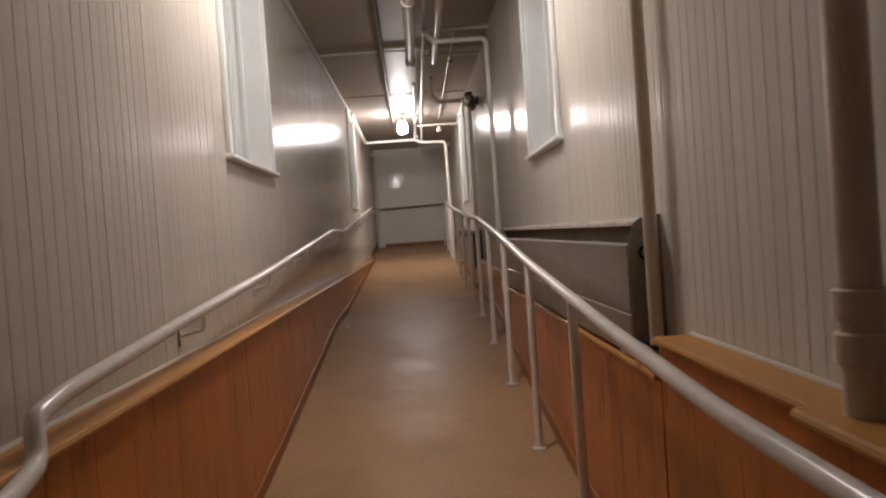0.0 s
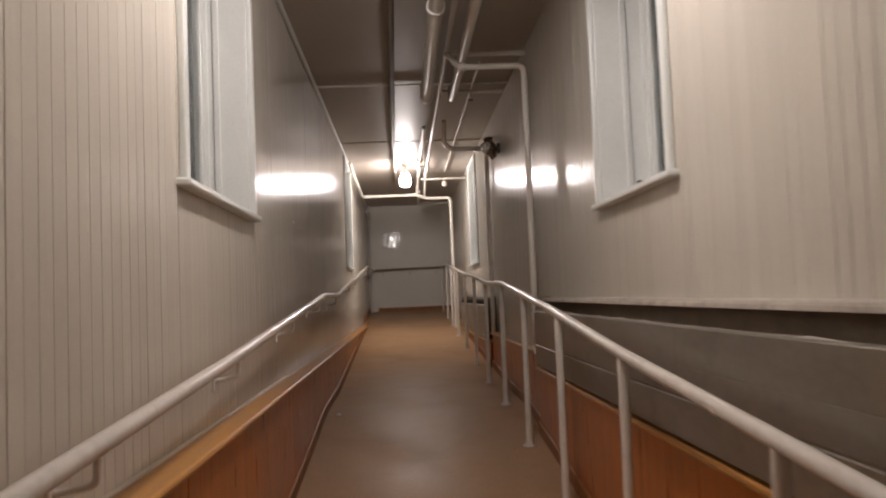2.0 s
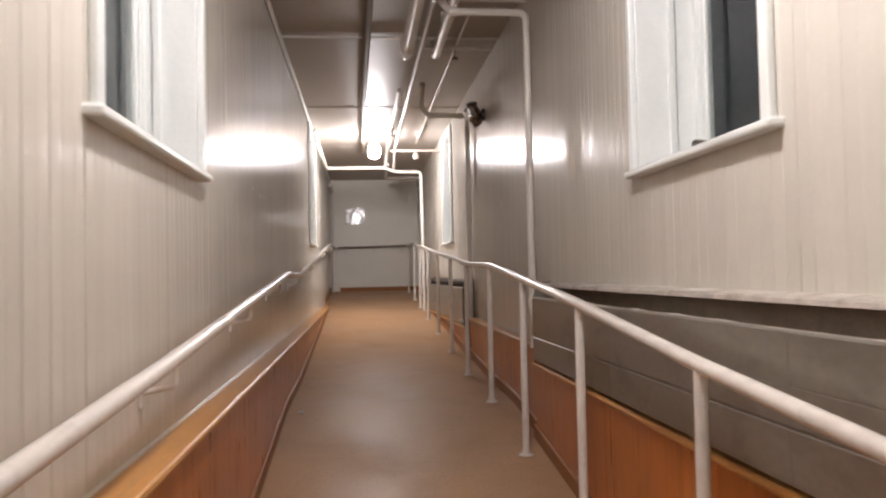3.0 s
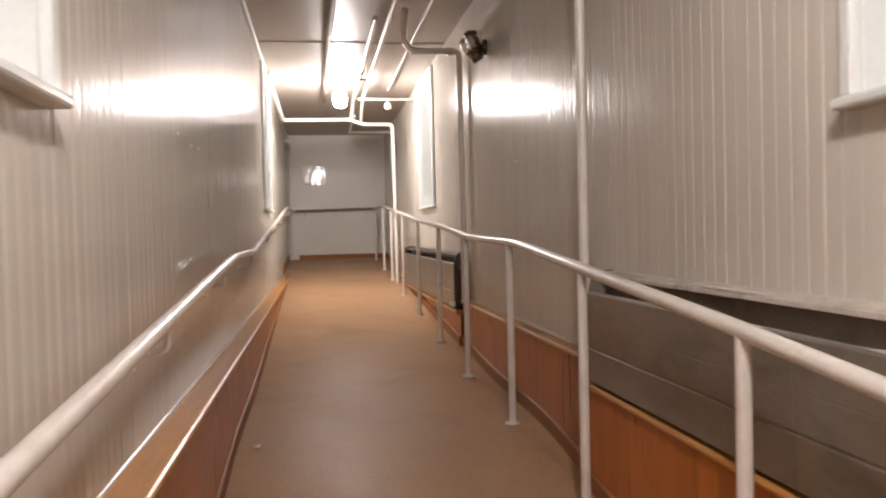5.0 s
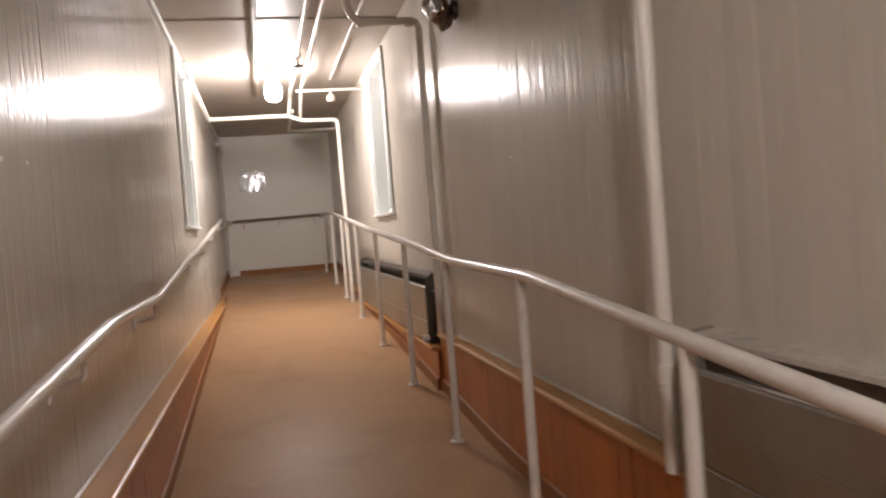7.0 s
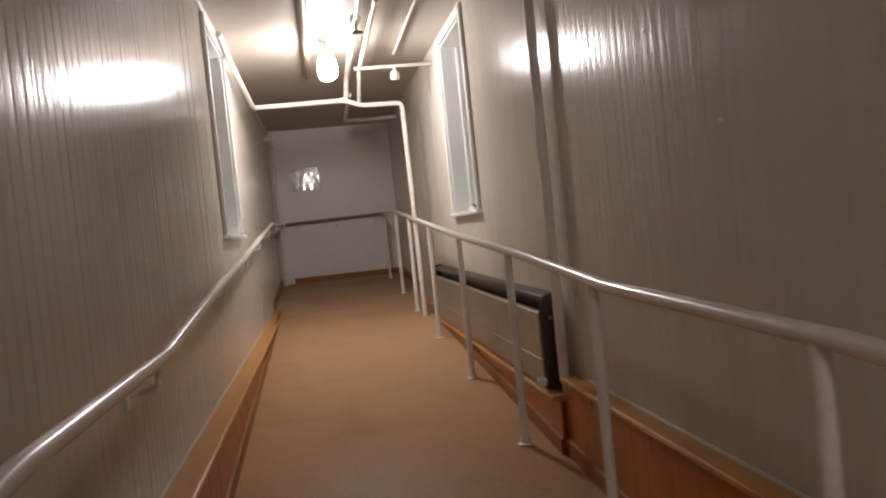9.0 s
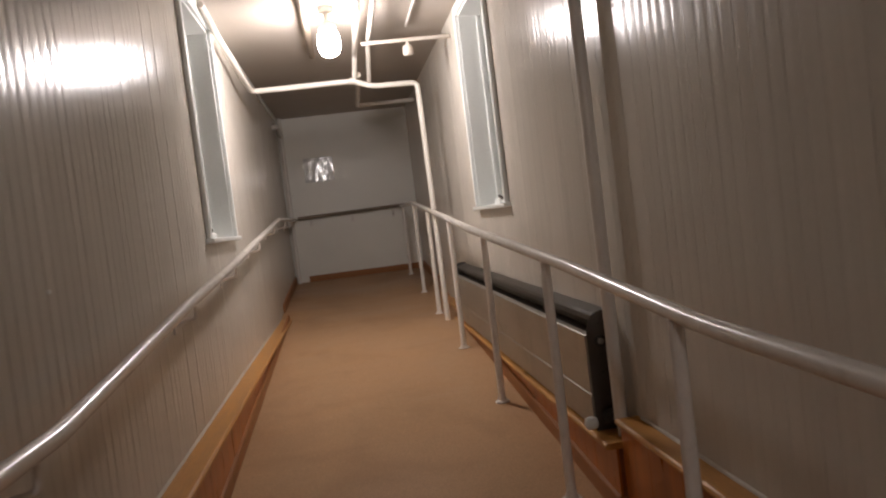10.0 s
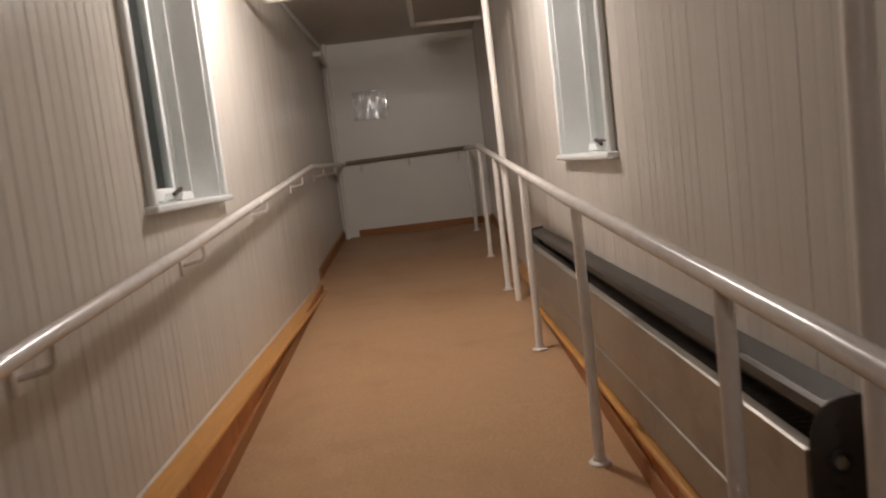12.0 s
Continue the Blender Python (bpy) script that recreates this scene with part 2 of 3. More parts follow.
# ---- windows ----
def window(name, side, y0, y1):
    """A deep window: sill, jamb linings, stop, sash with pane and crank. side: -1 left, 1 right."""
    wall, d = (LEFT, 0.20) if side < 0 else (RIGHT, 0.255)
    deep = d + 0.08
    w_frame = 0.018 if side < 0 else 0.04
    w = thing(name, "white painted deep casement window, black night outside", "window", (0, 0, 0), kind="structure")

    def span(a, b):
        return (wall + side * a, wall + side * b) if side > 0 else (wall + side * b, wall + side * a)

    def slab(n, d0, d1, ya, yb, za, zb, mat=WHITE, bevel=0.003, parent=None, label=""):
        a, b = span(d0, d1)
        return part(n, box((a, ya, za), (b, yb, zb), bevel), mat, parent or w, label)

    slab("window_sill", -0.052, deep, y0 - 0.09, y1 + 0.055, SILL - 0.03, SILL, bevel=0.009)
    slab("casing", -0.030, -0.001, y0 - 0.055, y0 - 0.001, SILL + 0.001, HEAD + 0.07, bevel=0.007)
    slab("casing", -0.030, -0.001, y1 + 0.001, y1 + 0.045, SILL + 0.001, HEAD + 0.07, bevel=0.007)
    slab("head_casing", -0.026, -0.001, y0, y1, HEAD + 0.001, HEAD + 0.07, bevel=0.006)
    slab("jamb", -0.002, deep, y0 - 0.02, y0 + 0.01, SILL + 0.001, HEAD)
    slab("jamb", -0.002, deep, y1 - 0.01, y1 + 0.02, SILL + 0.001, HEAD)
    slab("head", -0.002, deep, y0 + 0.011, y1 - 0.011, HEAD - 0.012, HEAD + 0.02)
    for a, b in ((y0 + 0.011, y0 + 0.028), (y1 - 0.028, y1 - 0.011)):
        slab("stop", 0.14, 0.17, a, b, SILL + 0.001, HEAD - 0.013)
    f, g = w_frame, w_frame + 0.046
    for a, b in ((y0 + 0.011, y0 + f), (y1 - f, y1 - 0.011)):
        slab("outer_frame", d, d + 0.075, a, b, SILL + 0.002, HEAD - 0.013, bevel=0.003)
    for a, b in ((y0 + f + 0.001, y0 + g), (y1 - g, y1 - f - 0.001)):
        slab("sash_stile", d + 0.02, d + 0.06, a, b, SILL + 0.002, HEAD - 0.013, bevel=0.006)
    slab("sash_rail", d + 0.02, d + 0.06, y0 + g + 0.001, y1 - g - 0.001, SILL + 0.002, SILL + 0.07, bevel=0.006)
    slab("sash_rail", d + 0.02, d + 0.06, y0 + g + 0.001, y1 - g - 0.001, HEAD - 0.08, HEAD - 0.013, bevel=0.006)
    slab("pane", d + 0.037, d + 0.043, y0 + g - 0.003, y1 - g + 0.003, SILL + 0.068, HEAD - 0.078, GLASS, 0.0, label="dark reflective window glass")
    # casement crank and stay arm on the sill
    x = wall + side * 0.13
    yc = y1 - 0.28
    bm = box((x - 0.045, yc - 0.10, SILL + 0.001), (x + 0.045, yc + 0.10, SILL + 0.042), 0.008)
    for v in bm.verts:
        if v.co.z > SILL + 0.025:
            v.co.y = yc + (v.co.y - yc) * 0.78
    crank = part("crank_box", bm, WHITE, w)
    part("stay_arm", tube([(x + side * 0.02, yc + 0.06, SILL + 0.04), (x + side * 0.03, yc + 0.12, SILL + 0.056), (x + side * 0.08, yc + 0.24, SILL + 0.05)], 0.008, 8, 0.02), DARKMETAL, crank, "dark metal stay arm")
    part("crank_handle", tube([(x - side * 0.02, yc - 0.05, SILL + 0.045), (x - side * 0.05, yc - 0.12, SILL + 0.06), (x - side * 0.05, yc - 0.24, SILL + 0.035)], 0.010, 8, 0.02), DARKMETAL, crank, "dark metal crank handle")
    part("hinge_plate", box((x - 0.02, yc - 0.33, SILL + 0.001), (x + 0.02, yc - 0.14, SILL + 0.012), 0.003), WHITE, crank)
    return w


k = 0
for side in (-1, 1):
    for y0, y1 in WINDOWS[side]:
        k += 1
        window("window_%d" % k, side, y0, y1)


# ---- handrails ----
RAILR = 0.024


def railx(y):
    return 0.70


GUARD = [(railx(y), y, z) for y, z in ((-1.2, 1.085), (1.6, 1.13), (2.6, 1.195), (4.47, 1.35), (5.8, 1.485), (8.1, 1.68), (9.4, 1.705), (10.5, 1.785), (12.5, 1.895), (17.0, 2.205), (19.1, 2.22))]


def along(line, y):
    for a, b in zip(line, line[1:]):
        if y <= b[1]:
            return a[2] + (b[2] - a[2]) * (y - a[1]) / (b[1] - a[1])
    return line[-1][2]


POSTS = [3.18, 4.46, 5.73, 6.98, 8.23, 9.57, 10.88, 12.34, 13.85, 15.42, 16.85, 18.6]
guard = thing("guard_rail", "cream enamelled tubular steel guard rail with flanged posts", "handrail")
part("top_rail", tube(GUARD, RAILR, 16, 0.12), RAILPAINT, guard, smooth=True)
for y in POSTS:
    x, z = railx(y), ground(y)
    p = part("post", tube([(x, y, z + 0.002), (x, y, along(GUARD, y) - 0.01)], 0.0215, 14), RAILPAINT, guard, smooth=True)
    part("flange", lathe([(0.044, 0.0), (0.045, 0.006), (0.04, 0.011), (0.027, 0.014), (0.026, 0.03)], (x, y, z), n=18), RAILPAINT, p, smooth=True)

part("ledge_bracket", tube([(0.705, 2.3, 1.18), (0.76, 2.3, 1.15), (0.832, 2.3, 1.05)], 0.012, 10, 0.03), RAILPAINT, guard, smooth=True)

LRX = -0.825
WALLRAIL = [(LRX + 0.05, 0.1, 1.03), (LRX + 0.06, 1.50, 1.08), (LRX + 0.03, 1.69, 1.10), (LRX, 1.74, 1.19), (LRX, 1.90, 1.218), *[(LRX, y, z) for y, z in ((2.9, 1.285), (4.45, 1.375), (5.68, 1.46), (8.25, 1.64), (9.55, 1.64), (11.23, 1.785), (12.4, 1.865), (16.4, 2.185), (19.2, 2.20))]]
rail = thing("wall_handrail", "cream enamelled tubular handrail on bent steel wall brackets", "handrail")
part("rail_tube", tube(WALLRAIL, RAILR, 16, 0.06), RAILPAINT, rail, smooth=True)
for y in (3.2, 4.7, 6.3, 7.8, 9.4, 11.3, 12.72, 14.2, 15.75, 17.2, 18.2):
    z = along(WALLRAIL, y)
    b = part("bracket", tube([(LRX, y, z - 0.02), (LRX, y, z - 0.085), (LEFT + 0.008, y, z - 0.10)], 0.009, 8, 0.02), RAILPAINT, rail, smooth=True)
    part("bracket_plate", box((LEFT + 0.001, y - 0.022, z - 0.145), (LEFT + 0.012, y + 0.022, z - 0.075), 0.004), RAILPAINT, b)
# end rail coloured brown in place of the shade on it
cross = thing("end_handrail", "tubular handrail across the end wall, shade put into its brown", "handrail")
part("rail_tube", tube([(LRX + 0.04, END - 0.09, 2.21), (0.80, END - 0.09, 2.235)], 0.022, 14), SHADEBROWN, cross, smooth=True)
for x in (-0.6, 0.0, 0.6):
    b = part("bracket", tube([(x, END - 0.09, 2.20), (x, END - 0.09, 2.13), (x, END - 0.01, 2.12)], 0.008, 8, 0.02), RAILPAINT, cross, smooth=True)
    part("bracket_plate", box((x - 0.02, END - 0.009, 2.08), (x + 0.02, END - 0.001, 2.16), 0.003), RAILPAINT, b)


# ---- wainscot ledges, skirtings ----
def ledge(name, x_wall, x_front, y0, y1, z, label):
    """A nosed wooden ledge cap running along a wall."""
    s = 1 if x_front > x_wall else -1
    sec = [(x_wall, z), (x_front - s * 0.012, z), (x_front - s * 0.004, z - 0.004), (x_front, z - 0.013), (x_front - s * 0.004, z - 0.023), (x_front - s * 0.012, z - 0.027), (x_wall, z - 0.027)]
    return tagged(part(name, prism_y(sec, y0, y1), LEDGEWOOD), label, "ledge", kind="structure")


LFACE = -0.838
RF_NEAR = 0.842
ledge("ledge_left", LEFT, LFACE + 0.036, -1.0, 16.75, LEDGE, "worn orange varnished wooden ledge along the wall")
# right side runs: y0, y1, face, ledge height
RUNS = [(-1.0, 1.42, 0.80, 1.165), (1.42, 2.46, RF_NEAR, 1.165), (2.46, 7.3, 0.838, 1.045), (7.3, 10.65, 0.872, 1.145), (10.65, 15.05, 0.845, 1.05), (15.05, 16.9, 0.865, 1.115)]
for y0, y1, face, z in RUNS:
    ledge("ledge_right", RIGHT, face - (0.045 if y0 == 10.65 else 0.022), y0, y1, z, "worn orange varnished wooden ledge along the wall")


def skirting(name, x_face, out, y0, y1, h, mat=SKIRT):
    """A skirting that follows the ramp."""
    stops = sorted({y0, y1, *[y + d for y, _ in SLOPE for d in (-0.3, -0.15, 0, 0.15, 0.3) if y0 < y + d < y1]})
    bm = bmesh.new()
    rows = []
    for y in stops:
        z = ground(y)
        rows.append([bm.verts.new((x_face + dx * out, y, z + dz)) for dx, dz in ((0, 0.0), (0.017, 0.0), (0.017, h - 0.012), (0.0155, h - 0.006), (0.012, h - 0.002), (0.007, h), (0, h))])
    for a, b in zip(rows, rows[1:]):
        for i in range(7):
            bm.faces.new((a[i], a[(i + 1) % 7], b[(i + 1) % 7], b[i]))
    bm.faces.new(rows[0][::-1])
    bm.faces.new(rows[-1])
    return tagged(part(name, bm, mat), "brown varnished skirting following the ramp", "skirting", kind="structure")


skirting("baseboard_left", LFACE, 1, -1.0, 16.1, 0.075)
for y0, y1, face, z in RUNS[:-1]:
    skirting("baseboard_right", face, -1, y0, y1, 0.085)
skirting("baseboard_left_upper", LEFT, 1, 16.72, END, 0.1)
skirting("baseboard_right_upper", RIGHT, -1, 16.82, END, 0.1)
tagged(part("baseboard_end", box((LEFT + 0.2, END - 0.018, 1.275), (RIGHT, END, 1.365), 0.004), SKIRT), "brown varnished skirting on the end wall", "skirting", kind="structure")


# white quarter round between wall boards and ledges
def quarter_round(name, x, out, y0, y1, z, size):
    sec = [(x + out * size * a, z + size * b) for a, b in ((0, 0), (0.022, 0), (0.021, 0.008), (0.016, 0.016), (0.008, 0.021), (0, 0.024))]
    return tagged(part(name, prism_y(sec, y0, y1), PAINT), "cream painted quarter round trim above the ledge", "trim", kind="structure")


quarter_round("trim_left", LEFT - 0.001, 1, -1.0, 16.7, LEDGE, 0.45)
for y0, y1, z in ((-1.0, 2.45, 1.165), (7.3, 10.60, 1.145), (15.06, 16.7, 1.115)):
    quarter_round("trim_right", RIGHT - 0.001, -1, y0, y1, z, 0.42)


# ---- radiator covers ----
def ragged(y0, y1, x, z):
    """A ragged crumbly strip of dust and paint along an edge."""
    bm = bmesh.new()
    rows, y = [], y0
    while y < y1:
        k = max(0.0, noise.noise((y * 4.1, x * 9, z))) * 1.5 + max(0.0, noise.noise((y * 19.0, z, x))) * 0.5
        h, w = 0.0006 + 0.007 * k, 0.003 + 0.008 * k
        rows.append([bm.verts.new((x + dx * w, y, z + dz * h)) for dx, dz in ((-1, -0.1), (-0.5, 0.7), (0.2, 1.0), (1, 0.2), (0.6, -0.2))])
        y += 0.012 + 0.014 * random.random()
    for a, b in zip(rows, rows[1:]):
        for i in range(5):
            bm.faces.new((a[i], a[(i + 1) % 5], b[(i + 1) % 5], b[i]))
    return bm


def radiator_cover(y0, y1, joints, dusty):
    """A long steel convector cover: back plate, folded lid, slot with fins, creased front panels, end plates, valve."""
    r = thing("radiator_cover", "long grey steel convector cover with open dark slot", "radiator", (0, 0, 0), "convector covers along the wall")
    zb, zt, zp = 1.052, 1.552, 1.462
    xw, xf = RIGHT - 0.001, 0.824
    cuts = [y0 + 0.004, *joints, y1 - 0.004]
    for a, b in zip(cuts, cuts[1:]):
        if dusty:
            part("lid", prism_y([(xw, zt + 0.004), (0.886, zt - 0.004), (0.878, zt - 0.010), (0.876, zt - 0.024), (0.879, zt - 0.024), (0.882, zt - 0.012), (0.889, zt - 0.008), (xw, zt)], a + 0.001, b - 0.001), DUSTY, r, "dust-caked cream lid with torn paint")
        else:
            part("lid", prism_y([(xw, zt), (0.885, zt - 0.012), (0.872, zt - 0.02), (0.868, zt - 0.042), (0.8705, zt - 0.042), (0.875, zt - 0.023), (0.887, zt - 0.016), (xw, zt - 0.004)], a + 0.001, b - 0.001), GALV, r, "tarnished folded galvanised lid")
        sec = [(xf, zb + 0.012), (xf - 0.004, 1.206), (xf + 0.002, 1.210), (xf + 0.002, 1.215), (xf - 0.003, 1.219), (xf - 0.003, 1.318), (xf - 0.0024, 1.320), (xf - 0.0024, 1.3225), (xf - 0.003, 1.3245), (xf - 0.003, zp - 0.004), (xf + 0.004, zp), (xf + 0.026, zp + 0.003), (xf + 0.026, zp), (xf + 0.008, zp - 0.006), (xf + 0.008, zb + 0.012)]
        part("front_panel", prism_y(sec, a + 0.0015, b - 0.0015), STEEL, r)
    if dusty:
        part("baffle", prism_y([(0.932, zt - 0.006), (0.926, zt - 0.006), (0.918, zp - 0.06), (0.924, zp - 0.06)], y0 + 0.006, y1 - 0.006), GRIME, r, "brown dusty baffle inside the slot")
        part("crust", ragged(y0 + 0.02, y1 - 0.02, xf + 0.012, zp + 0.003), DUSTY, r, "ragged crust of dust and paint")
        part("torn_paint", ragged(y0 + 0.02, y1 - 0.02, 0.888, zt - 0.003), PAINT, r, "torn pale wall paint along the lid")
    part("back_plate", box((xw - 0.012, y0 + 0.006, zb), (xw - 0.001, y1 - 0.006, zt - 0.012)), FINS, r)
    bm = bmesh.new()
    add_tube(bm, [(0.90, y0 + 0.006, 1.40), (0.90, y1 - 0.006, 1.40)], 0.018, 10)
    y = y0 + 0.12
    while y < y1 - 0.1:
        add_box(bm, (0.866, y, 1.33), (0.935, y + 0.004, 1.448))
        y += 0.03
    part("convector", bm, FINS, r, "black dusty finned convector pipe")
    for a, b, face in ((y0, y0 + 0.004, -1), (y1 - 0.004, y1, 0)):
        sec = [(xw, zb), (xf + 0.006, zb), (xf + 0.006, zp + 0.014), (0.846, zt - 0.022), (0.858, zt - 0.008), (0.874, zt + 0.003), (0.90, zt + 0.009), (xw, zt + 0.012)]
        # second cover's plate takes the darker steel, standing in for its unlit side
        plate = part("end_plate", prism_y(sec, a, b), PLATE if dusty else GALV, r, "stained grey steel end plate")
        if face:
            turn = Matrix.Rotation(radians(90), 4, "X")
            part("grommet", lathe([(0.026, 0.0), (0.026, 0.005), (0.020, 0.008), (0.015, 0.003)], (0.886, a, 1.43), turn, 18), BLACK, plate, smooth=True)
            part("nut", lathe([(0.0145, 0.0), (0.0145, 0.010), (0.012, 0.012), (0.006, 0.0125)], (0.886, a, 1.43), turn, 6), STEEL, plate)
            for zz in (1.375, 1.30, 1.505):
                part("screw", lathe([(0.005, 0.0), (0.004, 0.003)], (0.884, a, zz), turn, 8), BLACK, plate)
    v = part("valve", lathe([(0.018, -0.04), (0.030, -0.03), (0.036, 0.0), (0.030, 0.03), (0.018, 0.045)], (0.895, y0 - 0.035, 1.115), Matrix.Rotation(radians(90), 4, "Y"), 14), BLACK, r, "black cast valve at the foot", smooth=True)
    part("valve_knob", lathe([(0.008, -0.03), (0.024, -0.022), (0.028, 0.0), (0.022, 0.02), (0.008, 0.026)], (0.80, y0 - 0.035, 1.10), Matrix.Rotation(radians(90), 4, "Y"), 14), WHITE, v, "white plastic valve knob", smooth=True)
    part("stub", tube([(0.90, y0 - 0.01, 1.115), (0.90, y0 - 0.10, 1.115), (0.90, y0 - 0.10, 1.04)], 0.014, 10, 0.03), PIPE, v, smooth=True)
    return r


radiator_cover(2.71, 7.27, (4.2, 5.7), True)
radiator_cover(10.83, 14.95, (11.95, 13.45), False)


# ---- pipes ----
def pipe(points, r, label, bend=0.06, couplings=(), clips=(), mat=None):
    t = thing("pipe", label, "pipe", (0, 0, 0))
    part("run", tube(points, r, 12, bend), mat or PIPE, t, smooth=True)
    for a, d in couplings:
        q = Vector(d).to_track_quat("Z", "Y").to_matrix().to_4x4()
        part("coupling", lathe([(r * 1.05, -0.03), (r * 1.25, -0.026), (r * 1.25, 0.026), (r * 1.05, 0.03)], a, q, 14), mat or PIPE, t, smooth=True)
    for a in clips:
        part("hanger", box((a[0] - 0.012, a[1] - 0.01, a[2]), (a[0] + 0.012, a[1] + 0.01, CEILING - 0.001), 0.002), mat or PIPE, t)
    return t


# risers on the wall
pipe([(0.888, 2.635, 1.11), (0.888, 2.635, CEILING)], 0.024, "tan steam riser beside the radiator cover", mat=TAN)
pipe([(0.878, 1.325, 1.152), (0.878, 1.325, CEILING)], 0.04, "stout tan riser standing on the wooden ledge", couplings=[((0.878, 1.325, 1.29), (0, 0, 1)), ((0.878, 1.325, 1.37), (0, 0, 1))], mat=TAN)
pipe([(0.27, 7.75, CEILING - 0.1), (0.27, 7.45, 3.47), (0.34, 7.36, 3.345), (0.845, 7.36, 3.345), (0.845, 7.36, 1.13)], 0.024, "cream pipe crossing overhead and dropping down the wall", couplings=[((0.845, 7.36, 1.42), (0, 0, 1)), ((0.36, 7.36, 3.345), (1, 0, 0))])
pipe([(0.30, 7.6, 3.52), (0.90, 7.6, 3.52)], 0.02, "short cream crossing pipe below the ceiling", couplings=[((0.86, 7.6, 3.52), (1, 0, 0))])
pipe([(0.39, 10.38, CEILING - 0.06), (0.39, 10.60, 3.40), (0.47, 10.70, 3.33), (0.893, 10.69, 3.33), (0.893, 10.69, 1.12)], 0.027, "cream riser bending across to the ceiling", couplings=[((0.50, 10.71, 3.33), (1, 0, 0)), ((0.82, 10.71, 3.33), (1, 0, 0))])
pipe([(0.30, 8.97, 3.575), (0.78, 8.99, 3.575), (0.90, 8.99, 3.575)], 0.018, "short cream pipe ending at the wall", couplings=[((0.86, 8.99, 3.575), (1, 0, 0))])
head = thing("sprinkler_head", "small dark sprinkler head below the ceiling", "sprinkler", (0.60, 9.25, 3.58))
part("stem", lathe([(0.012, CEILING - 3.581), (0.013, 0.0), (0.018, -0.004), (0.008, -0.008)], n=12), PIPE, head, smooth=True)
part("deflector", lathe([(0.004, -0.01), (0.030, -0.024), (0.030, -0.028), (0.004, -0.03)], n=14), DARKMETAL, head, "dark metal deflector", smooth=True)
# lengthwise runs below the ceiling
pipe([(0.13, -2.9, 3.44), (0.13, 8.75, 3.44), (0.13, 8.8, 3.60)], 0.05, "stout lagged pipe running along the ceiling", couplings=[((0.13, 6.35, 3.44), (0, 1, 0)), ((0.13, 8.6, 3.44), (0, 1, 0))], clips=[(0.13, y, 3.48) for y in (0.5, 3.2, 6.6, 8.3)])
pipe([(0.39, -2.9, 3.48), (0.39, 8.9, 3.48), (0.39, 8.95, 3.62)], 0.036, "cream pipe running along the ceiling", clips=[(0.39, y, 3.51) for y in (0.5, 3.2, 6.6, 8.3)])
pipe([(0.27, -2.9, 3.55), (0.27, 14.5, 3.55), (0.27, 15.0, 3.33)], 0.02, "thin cream pipe running along the ceiling", couplings=[((0.27, 12.2, 3.55), (0, 1, 0))])
pipe([(0.16, 10.6, 3.58), (0.16, 14.85, 3.56), (0.14, 15.03, 3.38)], 0.024, "cream sprinkler pipe running along the ceiling", couplings=[((0.16, 12.7, 3.57), (0, 1, 0)), ((0.16, 13.4, 3.57), (0, 1, 0))])
pipe([(-0.16, -2.9, 3.61), (-0.16, 6.4, 3.61), (-0.22, 11.4, 3.61), (-0.22, 15.0, 3.61), (-0.22, 15.05, 3.65)], 0.03, "dull brown conduit running along the ceiling", clips=[(-0.19, 9.2, 3.63)], mat=SHADEBROWN)
pipe([(-0.88, 13.1, 3.62), (-0.87, 13.7, 3.54), (-0.80, 15.0, 3.345), (0.12, 15.03, 3.355), (0.29, 15.03, 3.29), (0.715, 15.04, 3.285), (0.735, 15.05, 1.02)], 0.025, "cream pipe crossing overhead and dropping beside the rail", couplings=[((0.12, 15.03, 3.355), (1, 0, 0))])
pipe([(0.18, 15.1, 3.42), (0.22, 17.6, 3.50), (0.93, 17.7, 3.52)], 0.025, "cream pipe above the upper landing")
pipe([(-0.87, END - 0.08, 1.275), (-0.87, END - 0.08, CEILING)], 0.03, "cream riser in the end corner", couplings=[((-0.87, END - 0.08, 3.42), (0, 0, 1))])
pipe([(0.20, 14.2, 3.50), (0.86, 14.2, 3.50), (0.94, 14.2, 3.50)], 0.017, "dull cream branch pipe below the ceiling", mat=CEIL)
pipe([(0.60, 8.2, 3.64), (0.60, 14.3, 3.64)], 0.012, "thin painted conduit on the ceiling")
valve = thing("stop_valve", "cream painted stop valve on the sprinkler pipe", "valve", (0.16, 12.75, 3.57))
part("body", lathe([(0.026, -0.05), (0.036, -0.04), (0.036, -0.02), (0.044, 0.0), (0.036, 0.02), (0.036, 0.04), (0.026, 0.05)], turn=Matrix.Rotation(radians(90), 4, "X"), n=16), PIPE, valve, smooth=True)
part("bonnet", tube([(0, 0, -0.03), (0, 0, -0.10)], 0.014, 10), PIPE, valve)
part("handwheel", lathe([(0.012, -0.105), (0.045, -0.103), (0.05, -0.098), (0.045, -0.092), (0.012, -0.09)], n=18), DARKMETAL, valve, smooth=True)
pipe([(-0.925, 18.5, 3.46), (-0.86, 18.5, 3.46), (-0.86, 19.0, 3.40), (-0.86, END - 0.16, 3.40)], 0.028, "short cream elbow pipe high in the end corner", 0.05, couplings=[((-0.86, 18.75, 3.43), (0, 1, -0.1))])
bell = thing("alarm_sounder", "small cream alarm sounder hanging from a branch pipe", "alarm", (0.58, 14.2, 3.40))
part("body", lathe([(0.014, 0.055), (0.036, 0.05), (0.044, 0.02), (0.046, -0.01), (0.036, -0.028), (0.014, -0.034)], n=20), CEIL, bell, smooth=True)
part("stem", tube([(0, 0, 0.05), (0, 0, 0.09)], 0.012, 8), CEIL, bell)
